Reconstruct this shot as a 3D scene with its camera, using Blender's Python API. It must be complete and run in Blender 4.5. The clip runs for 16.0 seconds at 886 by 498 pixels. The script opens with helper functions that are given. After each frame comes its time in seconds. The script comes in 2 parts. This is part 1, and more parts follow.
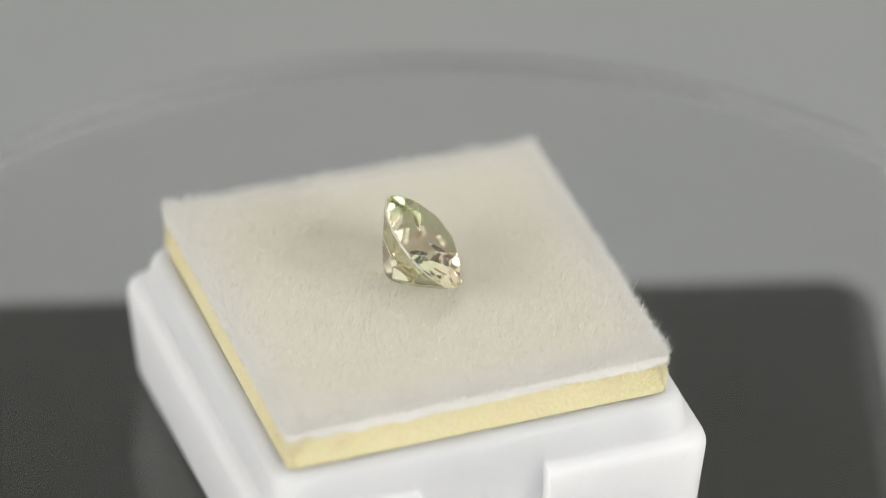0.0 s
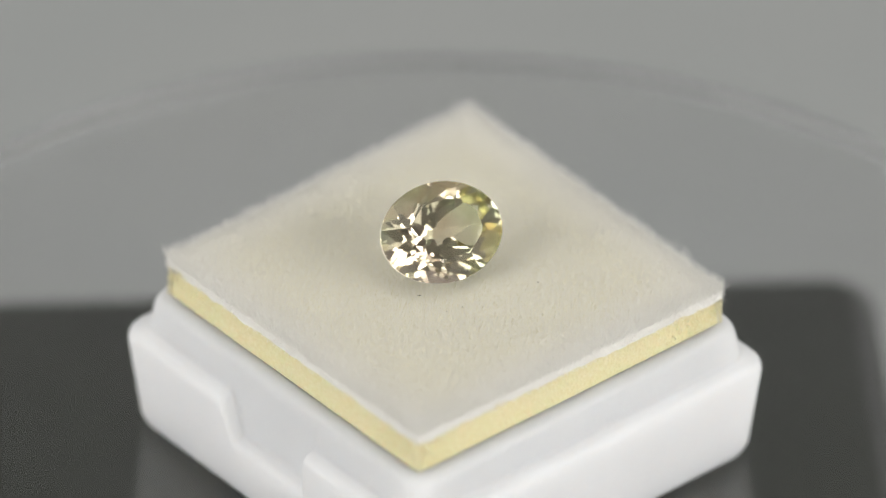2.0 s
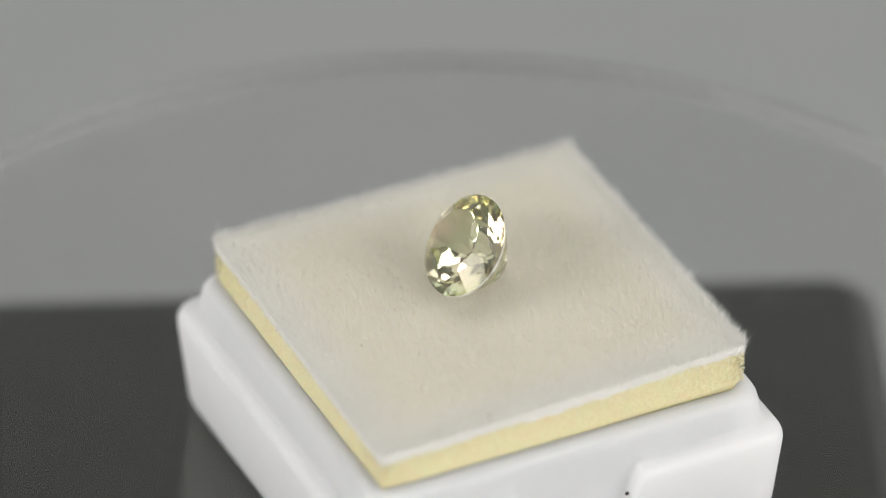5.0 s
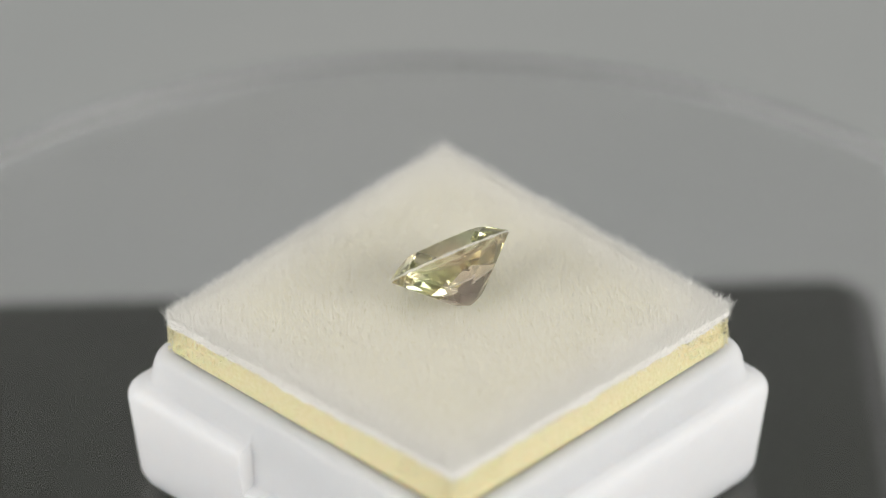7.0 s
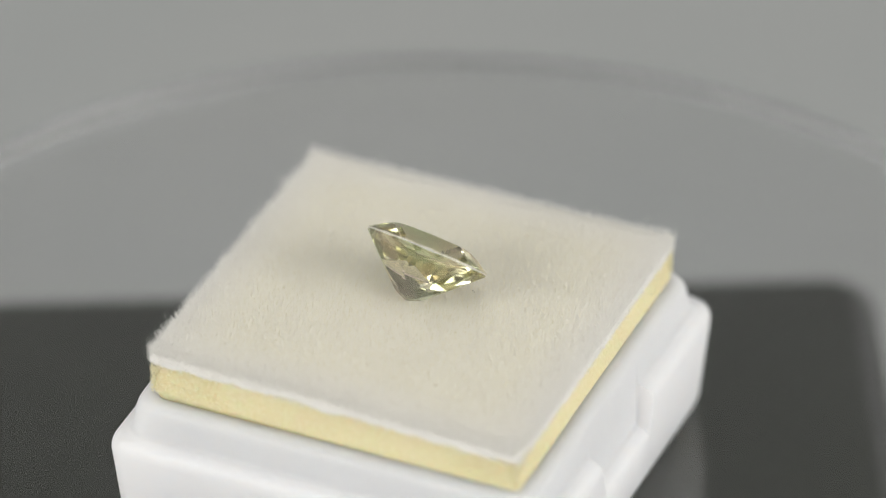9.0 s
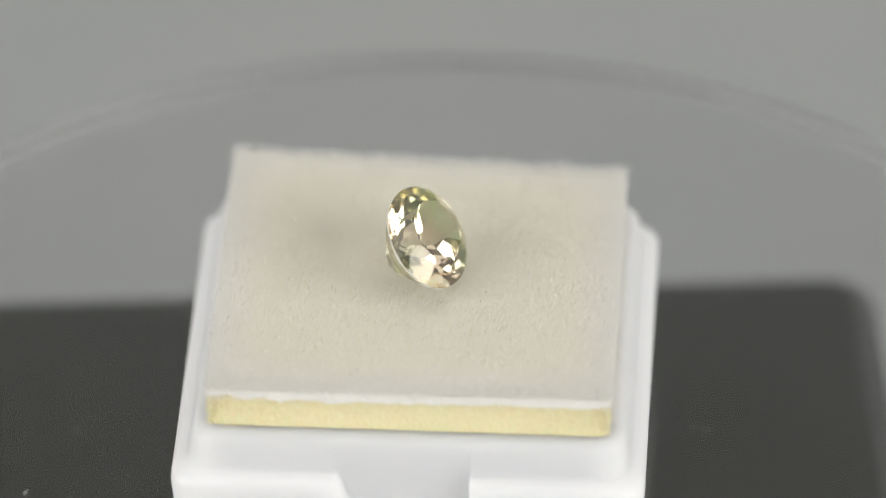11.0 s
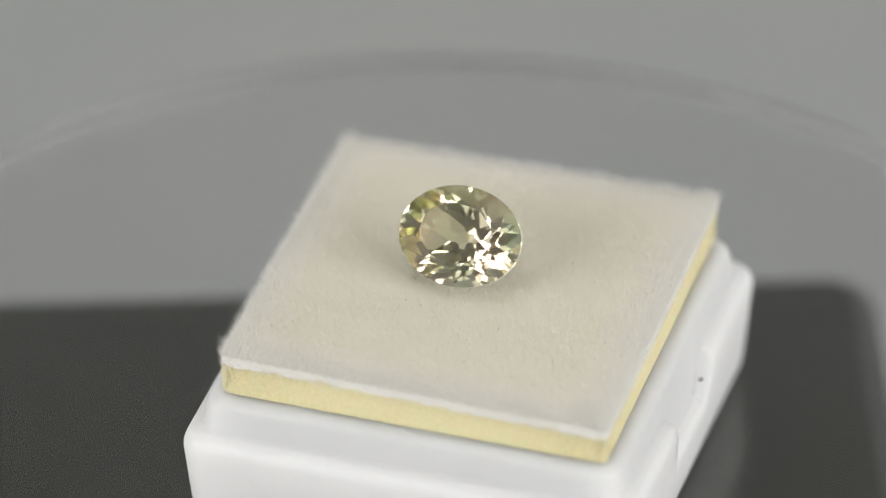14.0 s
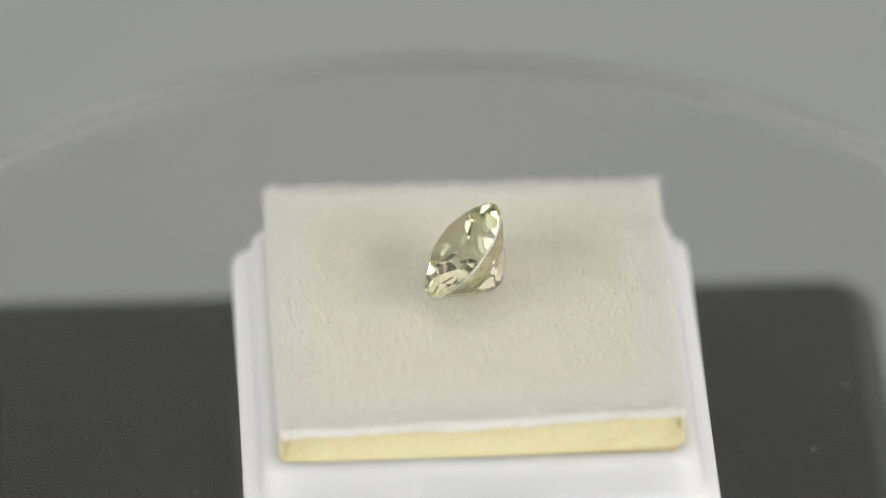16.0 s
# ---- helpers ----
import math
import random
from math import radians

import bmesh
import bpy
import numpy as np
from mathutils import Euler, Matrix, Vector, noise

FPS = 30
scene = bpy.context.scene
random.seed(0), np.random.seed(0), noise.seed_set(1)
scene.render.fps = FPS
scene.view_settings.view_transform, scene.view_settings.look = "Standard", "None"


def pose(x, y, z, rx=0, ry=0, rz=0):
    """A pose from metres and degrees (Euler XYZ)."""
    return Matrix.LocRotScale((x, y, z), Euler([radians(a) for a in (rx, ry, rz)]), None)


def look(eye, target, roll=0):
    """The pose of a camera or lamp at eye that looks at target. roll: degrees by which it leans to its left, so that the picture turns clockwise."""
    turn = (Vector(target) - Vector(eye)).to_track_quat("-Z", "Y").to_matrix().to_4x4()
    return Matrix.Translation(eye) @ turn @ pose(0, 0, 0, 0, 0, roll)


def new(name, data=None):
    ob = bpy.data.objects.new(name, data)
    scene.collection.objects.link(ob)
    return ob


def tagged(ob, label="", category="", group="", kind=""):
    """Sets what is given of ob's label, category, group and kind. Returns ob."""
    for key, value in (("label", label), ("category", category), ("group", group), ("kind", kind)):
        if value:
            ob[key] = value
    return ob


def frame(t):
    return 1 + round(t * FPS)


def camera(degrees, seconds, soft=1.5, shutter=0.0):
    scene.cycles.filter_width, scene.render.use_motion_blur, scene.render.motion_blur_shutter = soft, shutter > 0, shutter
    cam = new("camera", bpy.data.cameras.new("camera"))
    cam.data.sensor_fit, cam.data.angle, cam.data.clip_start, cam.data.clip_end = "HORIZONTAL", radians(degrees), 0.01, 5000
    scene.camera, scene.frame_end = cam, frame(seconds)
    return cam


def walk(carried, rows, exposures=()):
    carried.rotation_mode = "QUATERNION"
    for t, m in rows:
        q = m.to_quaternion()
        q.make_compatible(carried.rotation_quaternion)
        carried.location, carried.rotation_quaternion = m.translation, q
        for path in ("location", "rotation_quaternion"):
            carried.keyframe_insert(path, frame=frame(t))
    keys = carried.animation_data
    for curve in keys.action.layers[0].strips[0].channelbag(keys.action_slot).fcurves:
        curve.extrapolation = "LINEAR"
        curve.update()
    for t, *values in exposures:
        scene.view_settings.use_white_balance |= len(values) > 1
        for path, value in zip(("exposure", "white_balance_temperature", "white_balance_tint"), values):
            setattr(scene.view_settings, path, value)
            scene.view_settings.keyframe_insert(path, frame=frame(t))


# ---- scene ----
cam = camera(6.503, 16.0, soft=1.1)
cam.data.dof.use_dof = True
cam.data.dof.focus_distance = 0.5115
cam.data.dof.aperture_fstop = 14.5
MM = 0.001
EYE = (0.0, -418.65 * MM, 311.68 * MM)
AIM = (-0.0931 * MM, -3.24 * MM, 18.86 * MM)
STOPS = [(0.0, 0.0), (1.5, -0.01), (2.5, -0.07), (3.5, -0.13), (4.2, -0.13), (6.3, 0.0), (9.2, 0.0), (11.5, 0.0), (12.3, -0.02), (13.5, -0.07), (15.0, -0.08), (16.0, -0.03)]
walk(cam, [(0.0, look(EYE, AIM, 0.03)), (16.0, look(EYE, AIM, 0.03))], STOPS)
# the gem needs long light paths
scene.cycles.max_bounces, scene.cycles.transmission_bounces, scene.cycles.glossy_bounces = 32, 32, 16

# ---- light: a dim plain room, two softboxes beside the camera, an added overhead fill ----
world = bpy.data.worlds.new("world")
scene.world = world
world.use_nodes = True
world.node_tree.nodes["Background"].inputs[0].default_value = (0.95, 0.98, 1.0, 1)
world.node_tree.nodes["Background"].inputs[1].default_value = 0.1


def softbox(name, eye, target, size, power, colour):
    lamp = bpy.data.lights.new(name, "AREA")
    lamp.shape, lamp.size, lamp.size_y, lamp.energy, lamp.color = "RECTANGLE", size[0], size[1], power, colour
    ob = new(name, lamp)
    ob.matrix_world = look(eye, target)
    return ob


softbox("unseen_softbox", (-0.80, -0.52, 0.42), (0, 0, 0.03), (0.78, 0.62), 6.7, (1.0, 0.985, 0.96))
softbox("unseen_softbox", (0.80, -0.52, 0.42), (0, 0, 0.03), (0.78, 0.62), 7.8, (1.0, 0.985, 0.96))
# fill light added overhead; no such lamp is known here
softbox("unseen_softbox", (0.0, 0.05, 1.45), (0, 0, 0), (1.6, 1.4), 5.9, (1.0, 0.99, 0.97))

# the turn of the table: one round in 10.35 s, clockwise from above
TURN_START, TURN_RATE = 19.42, -34.774
BOX_AT = pose(-1.72 * MM, 1.41 * MM, 0)


def spin(t):
    return pose(0, 0, 0, 0, 0, TURN_START + TURN_RATE * t)


# ---- materials ----
def material(name, colour, rough=0.5, metal=0.0, **more):
    m = bpy.data.materials.new(name)
    m.use_nodes = True
    b = m.node_tree.nodes["Principled BSDF"]
    b.inputs["Base Color"].default_value = (*colour, 1)
    b.inputs["Roughness"].default_value = rough
    b.inputs["Metallic"].default_value = metal
    for key, value in more.items():
        b.inputs[key.replace("_", " ")].default_value = value
    return m


def node(m, kind, **inputs):
    n = m.node_tree.nodes.new(kind)
    for key, value in inputs.items():
        n.inputs[key.replace("_", " ")].default_value = value
    return n


def link(m, a, out, b, into):
    m.node_tree.links.new(a.outputs[out], b.inputs[into])


def bsdf(m):
    return m.node_tree.nodes["Principled BSDF"]


def mottle(m, scale, low, high, detail=6.0, rough=0.6):
    """Base colour that wanders between two colours, at scale per metre."""
    co = node(m, "ShaderNodeTexCoord")
    no = node(m, "ShaderNodeTexNoise", Scale=scale, Detail=detail, Roughness=rough)
    ramp = node(m, "ShaderNodeValToRGB")
    ramp.color_ramp.elements[0].position, ramp.color_ramp.elements[1].position = 0.3, 0.7
    ramp.color_ramp.elements[0].color, ramp.color_ramp.elements[1].color = (*low, 1), (*high, 1)
    link(m, co, "Object", no, "Vector")
    link(m, no, "Fac", ramp, "Fac")
    link(m, ramp, "Color", bsdf(m), "Base Color")
    return co


def relief(m, scale, strength, distance, kind="ShaderNodeTexNoise"):
    co = node(m, "ShaderNodeTexCoord")
    no = node(m, kind, Scale=scale)
    bump = node(m, "ShaderNodeBump", Strength=strength, Distance=distance)
    link(m, co, "Object", no, "Vector")
    link(m, no, "Distance" if "Voronoi" in kind else "Fac", bump, "Height")
    link(m, bump, "Normal", bsdf(m), "Normal")


PLASTIC = material("white_plastic", (0.80, 0.80, 0.82), 0.42, Subsurface_Weight=1.0, Subsurface_Scale=0.005, Subsurface_Radius=(1.0, 0.95, 0.9), Specular_IOR_Level=0.3)
mottle(PLASTIC, 260, (0.88, 0.867, 0.868), (0.90, 0.889, 0.887))
relief(PLASTIC, 900, 0.06, 0.0004)
FLOCK = material("cream_flock", (0.80, 0.775, 0.70), 0.95, Sheen_Weight=0.25, Sheen_Roughness=0.6)
mottle(FLOCK, 420, (0.915, 0.895, 0.855), (0.94, 0.923, 0.89))
relief(FLOCK, 4500, 0.25, 0.0002)
FIBRE = material("flock_fibre", (0.86, 0.845, 0.79), 0.9, Specular_IOR_Level=0.1)
mottle(FIBRE, 300, (0.958, 0.945, 0.915), (0.972, 0.963, 0.94))


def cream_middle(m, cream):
    """Blends the base colour to cream in the middle of the sheet; the edges stay whiter."""
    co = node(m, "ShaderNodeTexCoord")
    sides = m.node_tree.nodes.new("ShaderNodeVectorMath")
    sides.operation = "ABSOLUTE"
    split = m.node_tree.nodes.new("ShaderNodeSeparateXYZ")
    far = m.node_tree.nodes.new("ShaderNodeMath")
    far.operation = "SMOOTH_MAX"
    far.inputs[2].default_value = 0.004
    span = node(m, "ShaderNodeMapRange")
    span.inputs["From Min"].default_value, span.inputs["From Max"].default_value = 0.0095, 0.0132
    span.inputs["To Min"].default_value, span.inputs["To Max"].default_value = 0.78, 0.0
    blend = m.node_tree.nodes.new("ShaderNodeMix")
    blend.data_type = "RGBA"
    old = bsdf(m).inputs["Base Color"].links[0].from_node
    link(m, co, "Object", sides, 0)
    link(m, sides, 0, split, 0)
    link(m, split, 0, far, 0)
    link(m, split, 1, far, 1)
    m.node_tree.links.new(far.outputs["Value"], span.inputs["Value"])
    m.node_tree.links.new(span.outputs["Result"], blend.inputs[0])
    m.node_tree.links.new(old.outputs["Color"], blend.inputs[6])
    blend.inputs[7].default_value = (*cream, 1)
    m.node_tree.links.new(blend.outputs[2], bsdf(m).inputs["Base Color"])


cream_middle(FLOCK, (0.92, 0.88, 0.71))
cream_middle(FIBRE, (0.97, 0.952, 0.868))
# half of the light passes through a fibre
thin = node(FIBRE, "ShaderNodeBsdfTranslucent")
thin.inputs["Color"].default_value = (0.97, 0.964, 0.935, 1)
both = node(FIBRE, "ShaderNodeMixShader", Fac=0.5)
link(FIBRE, bsdf(FIBRE), 0, both, 1)
link(FIBRE, thin, 0, both, 2)
link(FIBRE, both, 0, FIBRE.node_tree.nodes["Material Output"], 0)
FOAM = material("yellow_foam", (0.72, 0.62, 0.27), 0.8, Subsurface_Weight=0.2, Subsurface_Scale=0.0015)
mottle(FOAM, 4000, (0.80, 0.71, 0.39), (0.87, 0.80, 0.53), 8)
relief(FOAM, 4200, 0.35, 0.0002, "ShaderNodeTexVoronoi")
CELL = material("foam_cell", (0.93, 0.88, 0.62), 0.3)
TABLE = material("grey_table", (0.33, 0.335, 0.325), 0.6)
mottle(TABLE, 22, (0.358, 0.373, 0.368), (0.388, 0.395, 0.387))
PANEL = material("dark_panel", (0.03, 0.03, 0.026), 0.5, Specular_IOR_Level=0.2)
mottle(PANEL, 60, (0.0195, 0.0212, 0.0165), (0.0255, 0.0275, 0.0215))
HOUSING = material("grey_housing", (0.06, 0.06, 0.057), 0.45)
ACRYLIC = material("clear_acrylic", (0.89, 0.895, 0.89), 0.02, Transmission_Weight=1.0, IOR=1.49)
SAWN = material("sawn_acrylic", (0.62, 0.63, 0.62), 0.45, Transmission_Weight=1.0, IOR=1.34)
WALLPAINT = material("wall_paint", (0.68, 0.68, 0.68), 0.9)
DUST = material("dust", (0.4, 0.4, 0.38), 0.9)
SOOT = material("dark_fleck", (0.06, 0.05, 0.045), 0.8)
GEM = material("pale_gem", (0.9, 0.9, 0.8), 0.0)
mottle(GEM, 230, (0.875, 0.945, 0.82), (0.985, 0.895, 0.85), 1.0)
tint = bsdf(GEM).inputs["Base Color"].links[0].from_node
glass = node(GEM, "ShaderNodeBsdfGlass", IOR=1.72, Roughness=0.0)
link(GEM, tint, "Color", glass, "Color")
link(GEM, glass, 0, GEM.node_tree.nodes["Material Output"], 0)
GIRDLE = material("ground_girdle", (0.95, 0.94, 0.90), 0.35, Transmission_Weight=0.6, IOR=1.72)
STEEL = material("steel", (0.5, 0.5, 0.5), 0.35, 1.0)


# ---- mesh helpers ----
def part(name, bm, mat, parent=None, label="", smooth=0.0):
    mesh = bpy.data.meshes.new(name)
    bmesh.ops.recalc_face_normals(bm, faces=bm.faces)
    bm.to_mesh(mesh)
    bm.free()
    mesh.materials.append(mat)
    if smooth:
        mesh.shade_smooth()
        mesh.set_sharp_from_angle(angle=radians(smooth))
    ob = new(name, mesh)
    ob.parent = parent
    if label:
        tagged(ob, label)
    return ob


def rounded(half_x, half_y, r, z, n=8):
    out = []
    for cx, cy, a0 in ((1, 1, 0), (-1, 1, 90), (-1, -1, 180), (1, -1, 270)):
        for i in range(n + 1):
            a = radians(a0 + 90 * i / n)
            out.append(((cx * (half_x - r) + r * math.cos(a)) * MM, (cy * (half_y - r) + r * math.sin(a)) * MM, z * MM))
    return out


def loft(loops, cap_first=True, cap_last=True):
    bm = bmesh.new()
    rings = [[bm.verts.new(p) for p in loop] for loop in loops]
    for a, b in zip(rings, rings[1:]):
        for i in range(len(a)):
            j = (i + 1) % len(a)
            bm.faces.new((a[i], a[j], b[j], b[i]))
    if cap_first:
        bm.faces.new(rings[0][::-1])
    if cap_last:
        bm.faces.new(rings[-1])
    return bm


def ring(r, z, n=128):
    return [(r * math.cos(2 * math.pi * i / n) * MM, r * math.sin(2 * math.pi * i / n) * MM, z * MM) for i in range(n)]


def slab(x0, x1, y0, y1, z0, z1):
    bm = bmesh.new()
    bmesh.ops.create_cube(bm, size=1, matrix=Matrix.Translation(((x0 + x1) / 2, (y0 + y1) / 2, (z0 + z1) / 2)) @ Matrix.Diagonal((x1 - x0, y1 - y0, z1 - z0, 1)))
    return bm


# ---- room and table ----
TABLE_Z = -30 * MM
tagged(part("table", slab(-0.7, 0.7, -0.75, 0.75, TABLE_Z - 0.03, TABLE_Z), TABLE), "plain matt grey table top under the turntable", "table", kind="structure")
FLOOR_Z = -0.75
for name, dims in (("wall_north", (-1.6, 1.6, 1.5, 1.6, FLOOR_Z, 1.7)), ("wall_south", (-1.6, 1.6, -1.7, -1.6, FLOOR_Z, 1.7)),
                   ("wall_east", (1.5, 1.6, -1.6, 1.5, FLOOR_Z, 1.7)), ("wall_west", (-1.6, -1.5, -1.6, 1.5, FLOOR_Z, 1.7)),
                   ("ceiling", (-1.6, 1.6, -1.7, 1.6, 1.7, 1.8)), ("floor", (-1.6, 1.6, -1.7, 1.6, FLOOR_Z - 0.1, FLOOR_Z))):
    tagged(part(name, slab(*dims), WALLPAINT), "plain grey painted " + name.split("_")[0], name.split("_")[0], kind="structure")


# ---- turntable: a still base with a clear disc that turns on it ----
def build_base(table):
    base = part("base", loft([rounded(34, 33, 6, -29.55), rounded(33, 32, 6, -29.1), rounded(32.3, 30.6, 3.4, -9.5), rounded(31.9, 30.2, 3.2, -8.6), rounded(31.3, 29.8, 3.0, -8.5)]), HOUSING, table, "dark grey square base with rounded corners", smooth=40)
    base.matrix_basis = pose(-0.4 * MM, -0.5 * MM, -0.45 * MM, 0, 0, 3.0)
    part("panel", loft([rounded(30.5, 29.3, 1.8, -8.5), rounded(30.5, 29.3, 1.8, -8.2), rounded(30.3, 29.1, 1.8, -8.1)]), PANEL, base, "dark glossy solar panel", smooth=40)
    part("spindle", loft([ring(4, -8.55, 48), ring(4, -2.0, 48)]), STEEL, table, smooth=40)
    return base


def build_disc(table):
    d = part("disc", loft([ring(47.45, -2.0, 192), ring(47.55, -1.9, 192), ring(47.55, -0.1, 192), ring(47.45, 0.0, 192)]), ACRYLIC, table, "clear acrylic disc", smooth=40)
    d.data.materials.append(SAWN)
    for f in d.data.polygons:
        f.material_index = 1 if abs(f.normal.z) < 0.2 else 0
    d.visible_shadow = False
    return d


turntable = tagged(new("turntable"), "turntable with a clear disc turning above a dark square base", "turntable")
build_base(turntable)
disc = build_disc(turntable)

# ---- display box ----
def notch(x):
    """How far the finger notch cuts in at x, on the two notched sides: a soft ramp at one end, a steep step at the other."""
    v = max(0.0, min(1.0, (x + 4.8) / 1.6, (4.1 - x) / 0.22))
    return v * v * (3 - 2 * v)


def tray_loop(half, z, half_cut, z_cut, r):
    out = []
    ends = [11.5, 9, 7, 5.6, 5.1, 4.8, 4.6, 4.4, 4.2, 4.1, 4.03, 3.95, 3.86, 3.7, 3.5, 3.35, 3.2, 2.6, 1.3]
    xs = ends + [0] + [-x for x in ends[::-1]]
    corners = rounded(half, half, r, z, 7)
    for q in range(4):
        out += corners[q * 8:q * 8 + 8]
        for x in xs:
            if q == 0:
                c = notch(x)
                out.append((x * MM, (half + (half_cut - half) * c) * MM, (z + (z_cut - z) * c) * MM))
            elif q == 1:
                out.append((-half * MM, x * MM, z * MM))
            elif q == 2:
                c = notch(-x)
                out.append((-x * MM, -(half + (half_cut - half) * c) * MM, (z + (z_cut - z) * c) * MM))
            else:
                out.append((half * MM, -x * MM, z * MM))
    return out


def build_box():
    box = tagged(new("display_box"), "open white plastic gem box with a stepped rim and finger notches", "display box")
    levels = [(14.6, 0.0, 14.6, 0.0, 2.2), (14.88, 0.15, 14.88, 0.15, 2.2), (15.05, 0.7, 15.05, 0.6, 2.0), (15.46, 6.55, 15.3, 3.5, 1.6), (15.44, 6.9, 15.29, 3.85, 1.6),
              (15.34, 7.25, 15.2, 4.15, 1.6), (15.14, 7.5, 15.04, 4.35, 1.55), (14.85, 7.63, 14.8, 4.46, 1.5), (14.6, 7.7, 14.56, 4.54, 1.5), (14.44, 7.82, 14.4, 4.68, 1.5), (14.34, 8.05, 14.32, 5.0, 1.5),
              (14.28, 8.6, 14.28, 6.8, 1.55), (14.2, 9.3, 14.2, 9.2, 1.6), (14.12, 9.68, 14.12, 9.68, 1.65), (13.98, 9.96, 13.98, 9.96, 1.7), (13.75, 10.16, 13.75, 10.16, 1.6),
              (13.5, 10.25, 13.5, 10.25, 1.4), (13.24, 10.27, 13.24, 10.27, 1.2), (13.02, 10.26, 13.02, 10.26, 1.0), (12.92, 10.2, 12.92, 10.2, 0.9), (12.88, 9.9, 12.88, 9.9, 0.9), (12.87, 1.6, 12.87, 1.6, 1.0)]
    part("tray", loft([tray_loop(*l) for l in levels]), PLASTIC, box, smooth=50)
    return box


def build_insert():
    ins = tagged(new("foam_insert"), "yellow foam insert with a cream flocked top in the white box", "foam insert")
    rng = random.Random(4)

    def edge_loop(half, z, wob, wobz, seed, worn=0.45):
        out = []
        n = 120
        for q in range(4):
            for i in range(n):
                s = -1 + 2 * i / n
                w = wob * noise.noise((seed, q * 3.1 + s * 4, 0.5)) + 0.5 * wob * noise.noise((seed + 9, q * 7.7 + s * 13, 0.5))
                dz = wobz * noise.noise((seed + 4, q * 5.3 + s * 5, 0.1)) + wobz * 0.5 * noise.noise((seed + 6, q * 9.3 + s * 17, 0.1))
                h = half + w * min(1.0, (1 - abs(s)) * 12)
                p = ((s * half, -h), (h, s * half), (-s * half, h), (-h, -s * half))[q]
                # worn corners
                cx, cy = max(-half + worn, min(half - worn, p[0])), max(-half + worn, min(half - worn, p[1]))
                off = math.hypot(p[0] - cx, p[1] - cy)
                if abs(p[0]) > half - worn and abs(p[1]) > half - worn and off > worn:
                    p = (cx + (p[0] - cx) * worn / off, cy + (p[1] - cy) * worn / off)
                out.append((p[0] * MM, p[1] * MM, (z + dz + lean(*p)) * MM))
        return out

    part("foam", loft([edge_loop(12.8, 2.0, 0, 0, 1), edge_loop(12.8, 9.9, 0, 0, 1), edge_loop(12.97, 10.14, 0.0, 0.0, 1), edge_loop(13.02, 10.4, 0.04, 0.0, 1), edge_loop(12.95, 11.0, 0.1, 0.0, 2), edge_loop(12.93, 11.6, 0.14, 0.0, 2, 0.5), edge_loop(12.9, 12.2, 0.14, 0.0, 5, 0.7), edge_loop(12.85, 12.95, 0.12, 0, 3, 0.8)]), FOAM, ins, smooth=60)
    # torn foam cells: a loose net of walls at the corners, thinning out along the sides
    for cx, cy in ((1, 1), (-1, -1), (-1, 1), (1, -1)):
        verts, faces = [], []
        for k in range(430):
            if k < 110:
                along, deep, z = 0.75 * rng.random(), 0.5 * rng.random() - 0.1, rng.uniform(11.5, 12.7)
            else:
                along, deep, z = 5.0 * rng.random() ** 1.7, rng.uniform(-0.11, 0.04), rng.uniform(10.3, 12.5)
            p = [cx * (13.0 - along), cy * (12.98 - deep)]
            if k % 2:
                p = [cx * (12.98 - deep), cy * (13.0 - along)]
            a = Vector((p[0], p[1], z + lean(*p)))
            for _ in range(2):
                way = Vector((rng.gauss(0, 1), rng.gauss(0, 1), rng.gauss(0, 1))).normalized() * rng.uniform(0.06, 0.17)
                side = way.orthogonal().normalized() * 0.017
                up = way.cross(side).normalized() * 0.017
                n = len(verts)
                for end in (a - way, a + way):
                    for o in (side, up, -side, -up):
                        verts.append(tuple((end + o) * MM))
                faces += [(n + i, n + (i + 1) % 4, n + 4 + (i + 1) % 4, n + 4 + i) for i in range(4)] + [(n + 3, n + 2, n + 1, n), (n + 4, n + 5, n + 6, n + 7)]
        mesh = bpy.data.meshes.new("torn_foam")
        mesh.from_pydata(verts, [], faces)
        mesh.materials.append(CELL)
        net = new("torn_foam", mesh)
        net.parent = ins
        tagged(net, "torn open foam cells", kind="stuff")
    # flocked sheet
    bm = bmesh.new()
    near = [13.05, 13.0, 12.94, 12.87, 12.8, 12.72, 12.6, 12.48]
    line = [-v for v in near] + [-12.35 + 24.7 * i / 104 for i in range(105)] + near[::-1]
    n = len(line) - 1
    grid = [[bm.verts.new((x * MM, y * MM, top(x, y) * MM)) for y in line] for x in line]
    for i in range(n):
        for j in range(n):
            bm.faces.new((grid[i][j], grid[i + 1][j], grid[i + 1][j + 1], grid[i][j + 1]))
    rim = [grid[i][0] for i in range(n)] + [grid[n][j] for j in range(n)] + [grid[i][n] for i in range(n, 0, -1)] + [grid[0][j] for j in range(n, 0, -1)]
    low = [bm.verts.new((v.co.x, v.co.y, (12.55 + lean(v.co.x / MM, v.co.y / MM) + 0.26 * noise.noise((v.co.x * 260, v.co.y * 260, 3)) + 0.24 * noise.noise((v.co.x * 900, v.co.y * 900, 5))) * MM)) for v in rim]
    for i in range(len(rim)):
        j = (i + 1) % len(rim)
        bm.faces.new((rim[i], low[i], low[j], rim[j]))
    part("flocked_sheet", bm, FLOCK, ins, "cream flocked sheet", smooth=60)
    # fibres
    verts, faces = [], []
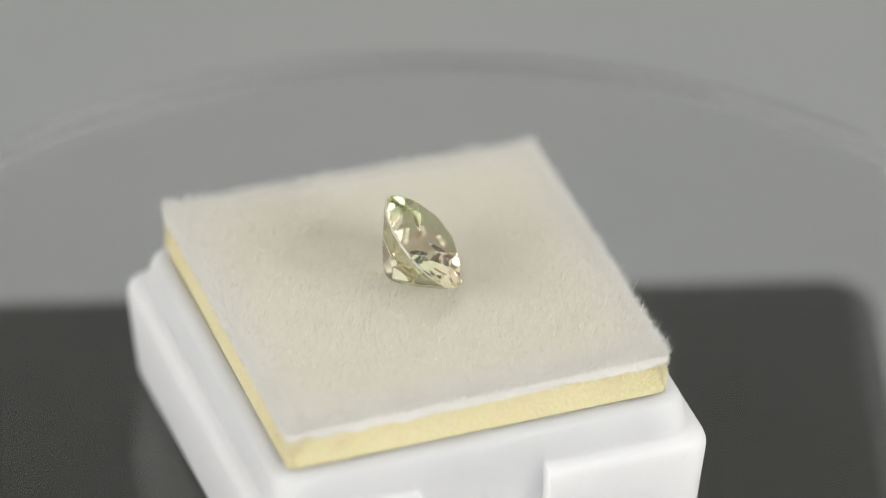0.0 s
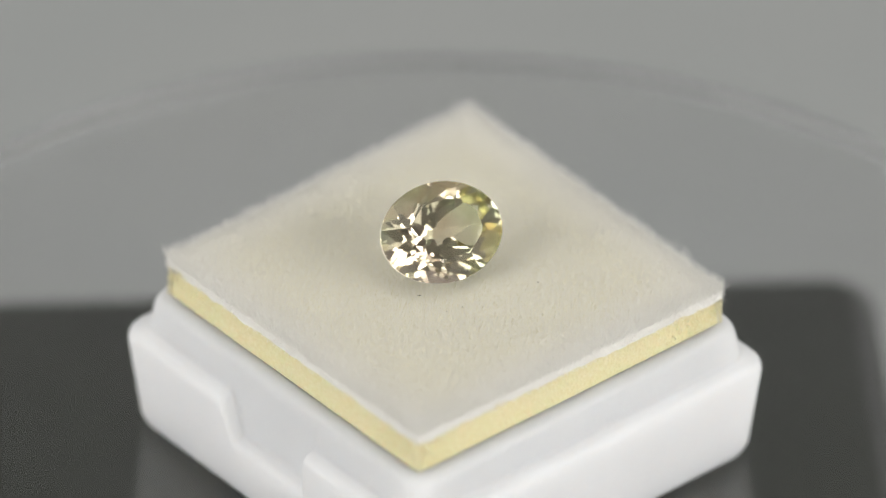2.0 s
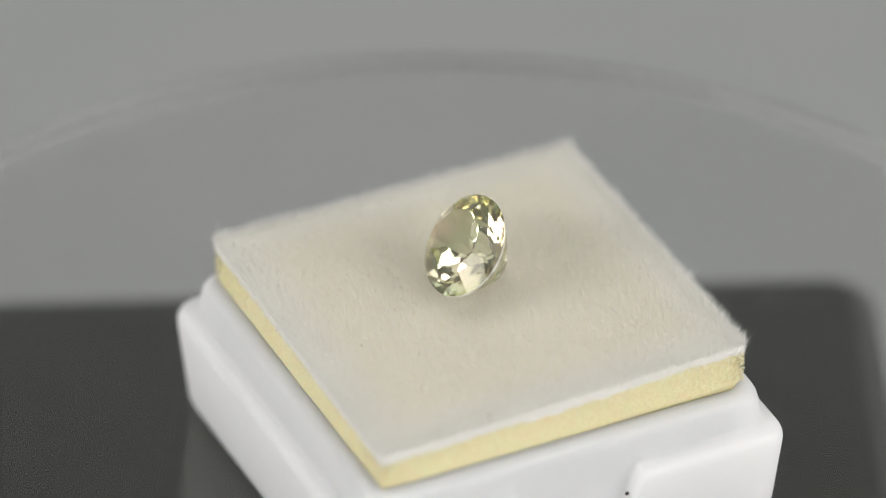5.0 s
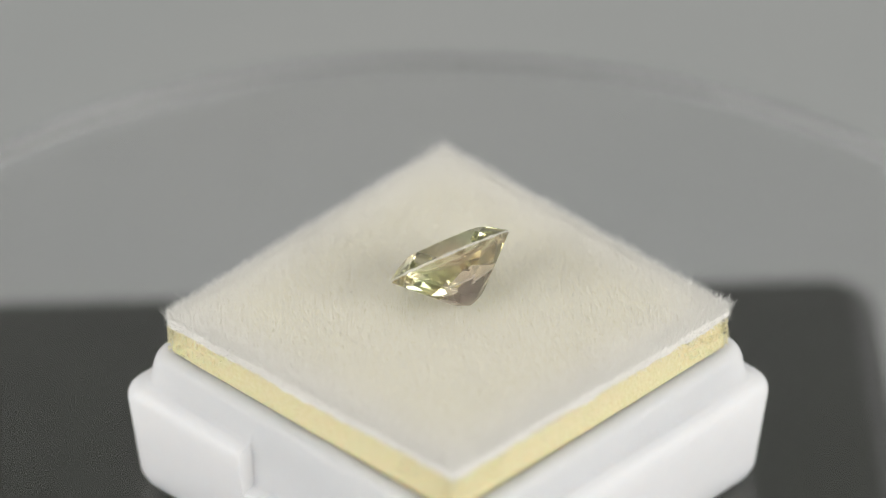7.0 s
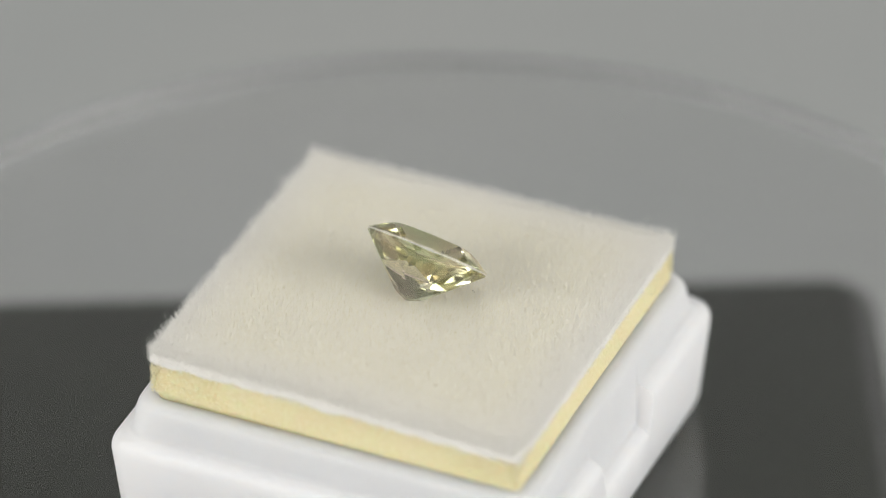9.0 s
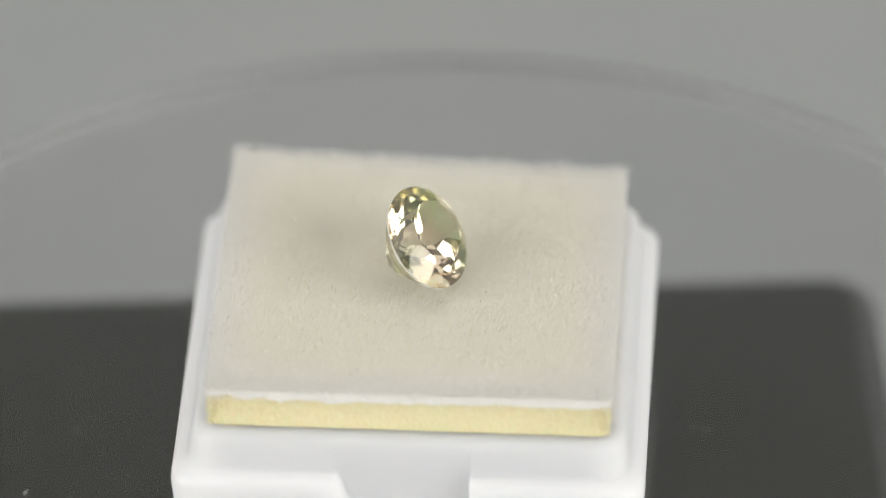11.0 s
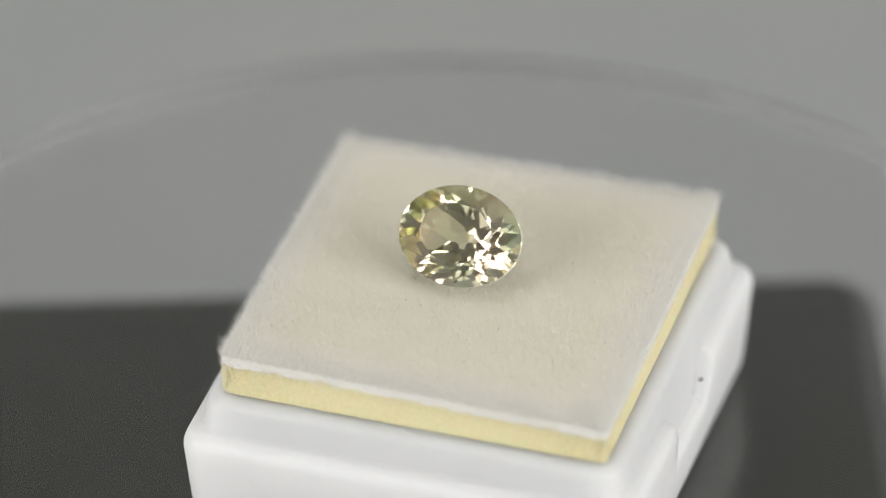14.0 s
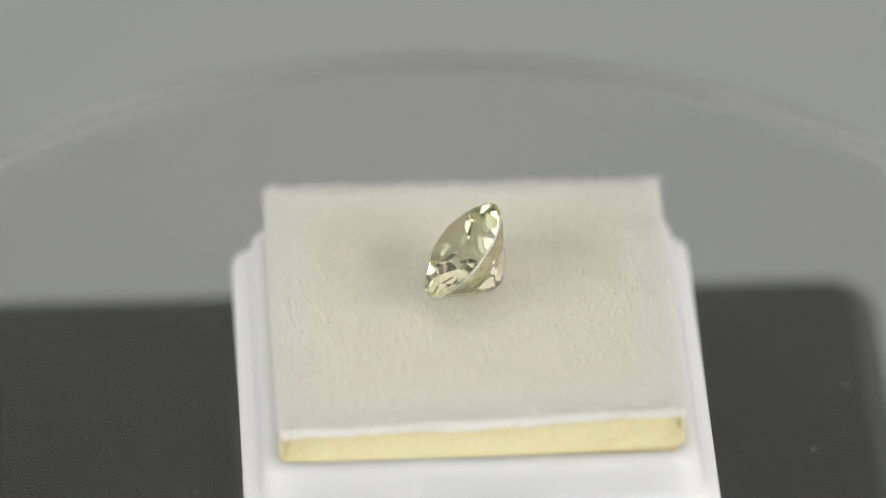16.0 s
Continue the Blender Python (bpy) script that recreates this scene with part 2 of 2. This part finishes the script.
    for k in range(240000):
        dz = 1.0
        if k < 212000:
            x, y = rng.uniform(-13.05, 13.05), rng.uniform(-13.05, 13.05)
            z = top(x, y) - 0.05
            dx = rng.gauss(0, 0.26) + 0.25 * noise.noise((x * 0.5, y * 0.5, 21)) + 0.2 * noise.noise((x * 2.1, y * 2.1, 41)) + 0.28
            dy = rng.gauss(0, 0.26) + 0.25 * noise.noise((x * 0.5, y * 0.5, 31)) + 0.2 * noise.noise((x * 2.1, y * 2.1, 51)) - 0.06
            # towards the edge the pile fans outwards
            fan = max(0.0, (max(abs(x), abs(y)) - 12.2) / 0.85)
            if abs(x) > abs(y):
                dx += fan * math.copysign(0.4, x)
            else:
                dy += fan * math.copysign(0.4, y)
            ln = rng.uniform(0.26, 0.5) + 0.16 * fan * rng.random()
        else:
            s, q = rng.uniform(-13.1, 13.1), k % 4
            wall = k % 8 > 3
            e = 13.06 if wall else 13.06 - 0.8 * rng.random() ** 2
            x, y = ((s, -e), (e, s), (s, e), (-e, s))[q]
            ox, oy = ((0, -1), (1, 0), (0, 1), (-1, 0))[q]
            if wall:
                # fuzz on the cut side of the sheet
                z = rng.uniform(12.55 + lean(x, y), top(x, y))
                dx, dy = ox + rng.gauss(0, 0.6), oy + rng.gauss(0, 0.6)
                dz, ln = rng.gauss(0.1, 0.8), rng.uniform(0.12, 0.36)
            else:
                z = top(x, y) - 0.08
                out = rng.uniform(-0.1, 0.65) * (e / 13.06)
                dx, dy = ox * out + rng.gauss(0, 0.3), oy * out + rng.gauss(0, 0.3)
                tuft = max(0.0, noise.noise((x * 0.4, y * 0.4, 11)) + 0.1) + 0.6 * max(0.0, abs(s) / 13.05 - 0.85) / 0.15
                ln = rng.uniform(0.35, 0.9) + tuft * 1.4 * max(0, rng.random() - 0.6)
                if rng.random() < 0.006:
                    # a few stray hairs
                    ln = rng.uniform(1.0, 1.6)
        ln /= math.sqrt(dx * dx + dy * dy + dz * dz)
        a = rng.uniform(0, 6.28)
        wide = 0.0115 if k < 212000 else 0.014
        wx, wy = wide * math.cos(a), wide * math.sin(a)
        b = len(verts)
        verts += [((x - wx) * MM, (y - wy) * MM, z * MM), ((x + wx) * MM, (y + wy) * MM, z * MM),
                  ((x + dx * ln + wx * .6) * MM, (y + dy * ln + wy * .6) * MM, (z + dz * ln) * MM), ((x + dx * ln - wx * .6) * MM, (y + dy * ln - wy * .6) * MM, (z + dz * ln) * MM)]
        faces.append((b, b + 1, b + 2, b + 3))
    mesh = bpy.data.meshes.new("flock")
    mesh.from_pydata(verts, [], faces)
    mesh.materials.append(FIBRE)
    f = new("flock", mesh)
    f.parent = ins
    tagged(f, "short cream flock fibres", kind="stuff")
    return ins


def lean(x, y):
    """The sheet lies a little higher towards two of its corners."""
    return -0.0125 * x + 0.005 * y - 0.0015 * x * y


def top(x, y):
    r = 1.0
    d = min(r, 13.05 - max(abs(x), abs(y)))
    roll = 0.3 * (1 - d / r) ** 2.2
    swell = 0.16 * (1 - (x / 13.05) ** 2) * (1 - (y / 13.05) ** 2)
    return 13.47 + lean(x, y) + swell - roll + 0.06 * noise.noise((x * 0.35, y * 0.35, 2)) + 0.03 * noise.noise((x * 1.7, y * 1.7, 7))


# ---- gem: an oval cut stone, its facets cut plane by plane ----
def build_gem():
    bm = bmesh.new()
    bmesh.ops.create_cube(bm, size=4)

    def cut(azimuth, angle, radius, z):
        """Cut away what lies beyond a plane through the point at azimuth, radius, z, that slopes by angle; above the girdle if angle > 0."""
        a, t = radians(azimuth), radians(angle)
        s = 1 if angle >= 0 else -1
        no_ = Vector((math.sin(abs(t)) * math.cos(a), math.sin(abs(t)) * math.sin(a), s * math.cos(t)))
        co_ = Vector((radius * math.cos(a), radius * math.sin(a), z))
        got = bmesh.ops.bisect_plane(bm, geom=bm.verts[:] + bm.edges[:] + bm.faces[:], dist=1e-5, plane_co=co_, plane_no=no_, clear_outer=True)
        edges = [e for e in got["geom_cut"] if isinstance(e, bmesh.types.BMEdge)]
        if len(edges) > 2:
            bmesh.ops.contextual_create(bm, geom=edges)

    for k in range(48):
        cut(k * 7.5, 90, 1.0, 0)
    cut(0, 0, 0, 0.275)
    for k in range(8):
        cut(45 * k, 31.0, 1.0, 0.016)
    for k in range(16):
        cut(22.5 * k + 11.25, 36.5, 0.993, 0.019)
    for k in range(8):
        cut(45 * k + 22.5, 17.5, 0.585, 0.275)
    for k in range(16):
        cut(22.5 * k + 11.25, -55.0, 0.992, -0.028)
    for k in range(8):
        cut(45 * k, -49.5, 0.965, -0.055)
    for k in range(8):
        cut(45 * k + 22.5, -46.5, 0.925, -0.105)
    for k in range(8):
        cut(45 * k, -40.0, 0.40, -0.668)
    for k in range(8):
        cut(45 * k + 22.5, -25.0, 0.21, -0.845)
    cut(0, -0.001, 0, -0.93)
    bmesh.ops.transform(bm, matrix=Matrix.Diagonal((3.38 * MM, 4.38 * MM, 3.74 * MM, 1)), verts=bm.verts)
    bmesh.ops.recalc_face_normals(bm, faces=bm.faces)
    stone = tagged(new("gemstone"), "pale yellow-green faceted oval gemstone lying tilted on the flock", "gemstone")
    zones = {"table_facet": [], "crown": [], "girdle": [], "pavilion": []}
    for f in bm.faces:
        nz = f.normal.z
        zones["table_facet" if nz > 0.999 else "crown" if nz > 0.05 else "girdle" if nz > -0.05 else "pavilion"].append(f)
    for name, patch in zones.items():
        points = list({v for f in patch for v in f.verts})
        place = {v: i for i, v in enumerate(points)}
        mesh = bpy.data.meshes.new(name)
        mesh.from_pydata([v.co[:] for v in points], [], [[place[v] for v in f.verts] for f in patch])
        mesh.materials.append(GIRDLE if name == "girdle" else GEM)
        new(name, mesh).parent = stone
    bm.free()
    return stone


box = build_box()
insert = build_insert()
gem = build_gem()
GEM_AT = pose(0.50 * MM, -0.68 * MM, 16.9 * MM) @ pose(0, 0, 0, 0, 0, -10.5) @ pose(0, 0, 0, 0, 44.0, 0) @ pose(0, 0, 0.05 * MM)

# ---- marks: specks on the box, hairs on the flock, dust on the disc ----
def speck(name, mat, parent, at, size, stretch, turn, label=""):
    bm = bmesh.new()
    bmesh.ops.create_icosphere(bm, subdivisions=1, radius=1, matrix=pose(at[0] * MM, at[1] * MM, at[2] * MM, 0, 0, turn) @ Matrix.Diagonal((size * stretch * MM, size * MM, size * 0.6 * MM, 1)))
    return part(name, bm, mat, parent, label)


speck("fleck", SOOT, box, (-3.8, 14.74, 5.68), 0.17, 1.2, 20, "tiny dark fleck")
for x, y, size, stretch, turn in ((1.7, -3.5, 0.025, 8, 50), (9.5, 2.3, 0.05, 1, 0), (5.5, 3.5, 0.045, 1.3, 30), (4.5, -2.2, 0.035, 1.4, 80), (4.2, -3.3, 0.02, 5, 100), (5.0, -1.1, 0.03, 1.5, 10)):
    speck("fleck", SOOT, insert, (x, y, top(x, y) + 0.22), size, stretch, turn, "tiny dark fleck on the flock")
for x, y, size, stretch, turn in ((17.4, 3.4, 0.10, 2.0, 10), (16.6, 3.6, 0.12, 1.4, 60), (-24.7, 1.0, 0.14, 1.6, 30), (-27.5, -6.1, 0.16, 2.4, 70), (-20.9, -3.8, 0.10, 1.5, 0), (-17.0, -2.1, 0.08, 1.2, 40),
                                  (-15.2, -21.2, 0.10, 1.0, 0), (-1.7, -17.4, 0.06, 5.0, 50), (-24.2, 7.9, 0.07, 3.0, 110), (21.0, 12.0, 0.07, 1.5, 20), (8.0, 24.0, 0.08, 2.0, 75), (-9.0, 23.0, 0.07, 1.0, 0)):
    speck("dust_speck", DUST, disc, (x, y, 0.03), size * 0.8, stretch, turn, "pale dust speck")


def motions():
    times = [i * 0.25 for i in range(65)]
    walk(disc, [(t, spin(t)) for t in times])
    walk(box, [(t, spin(t) @ BOX_AT) for t in times])
    walk(insert, [(t, spin(t) @ BOX_AT) for t in times])
    walk(gem, [(t, spin(t) @ BOX_AT @ GEM_AT) for t in times])


motions()
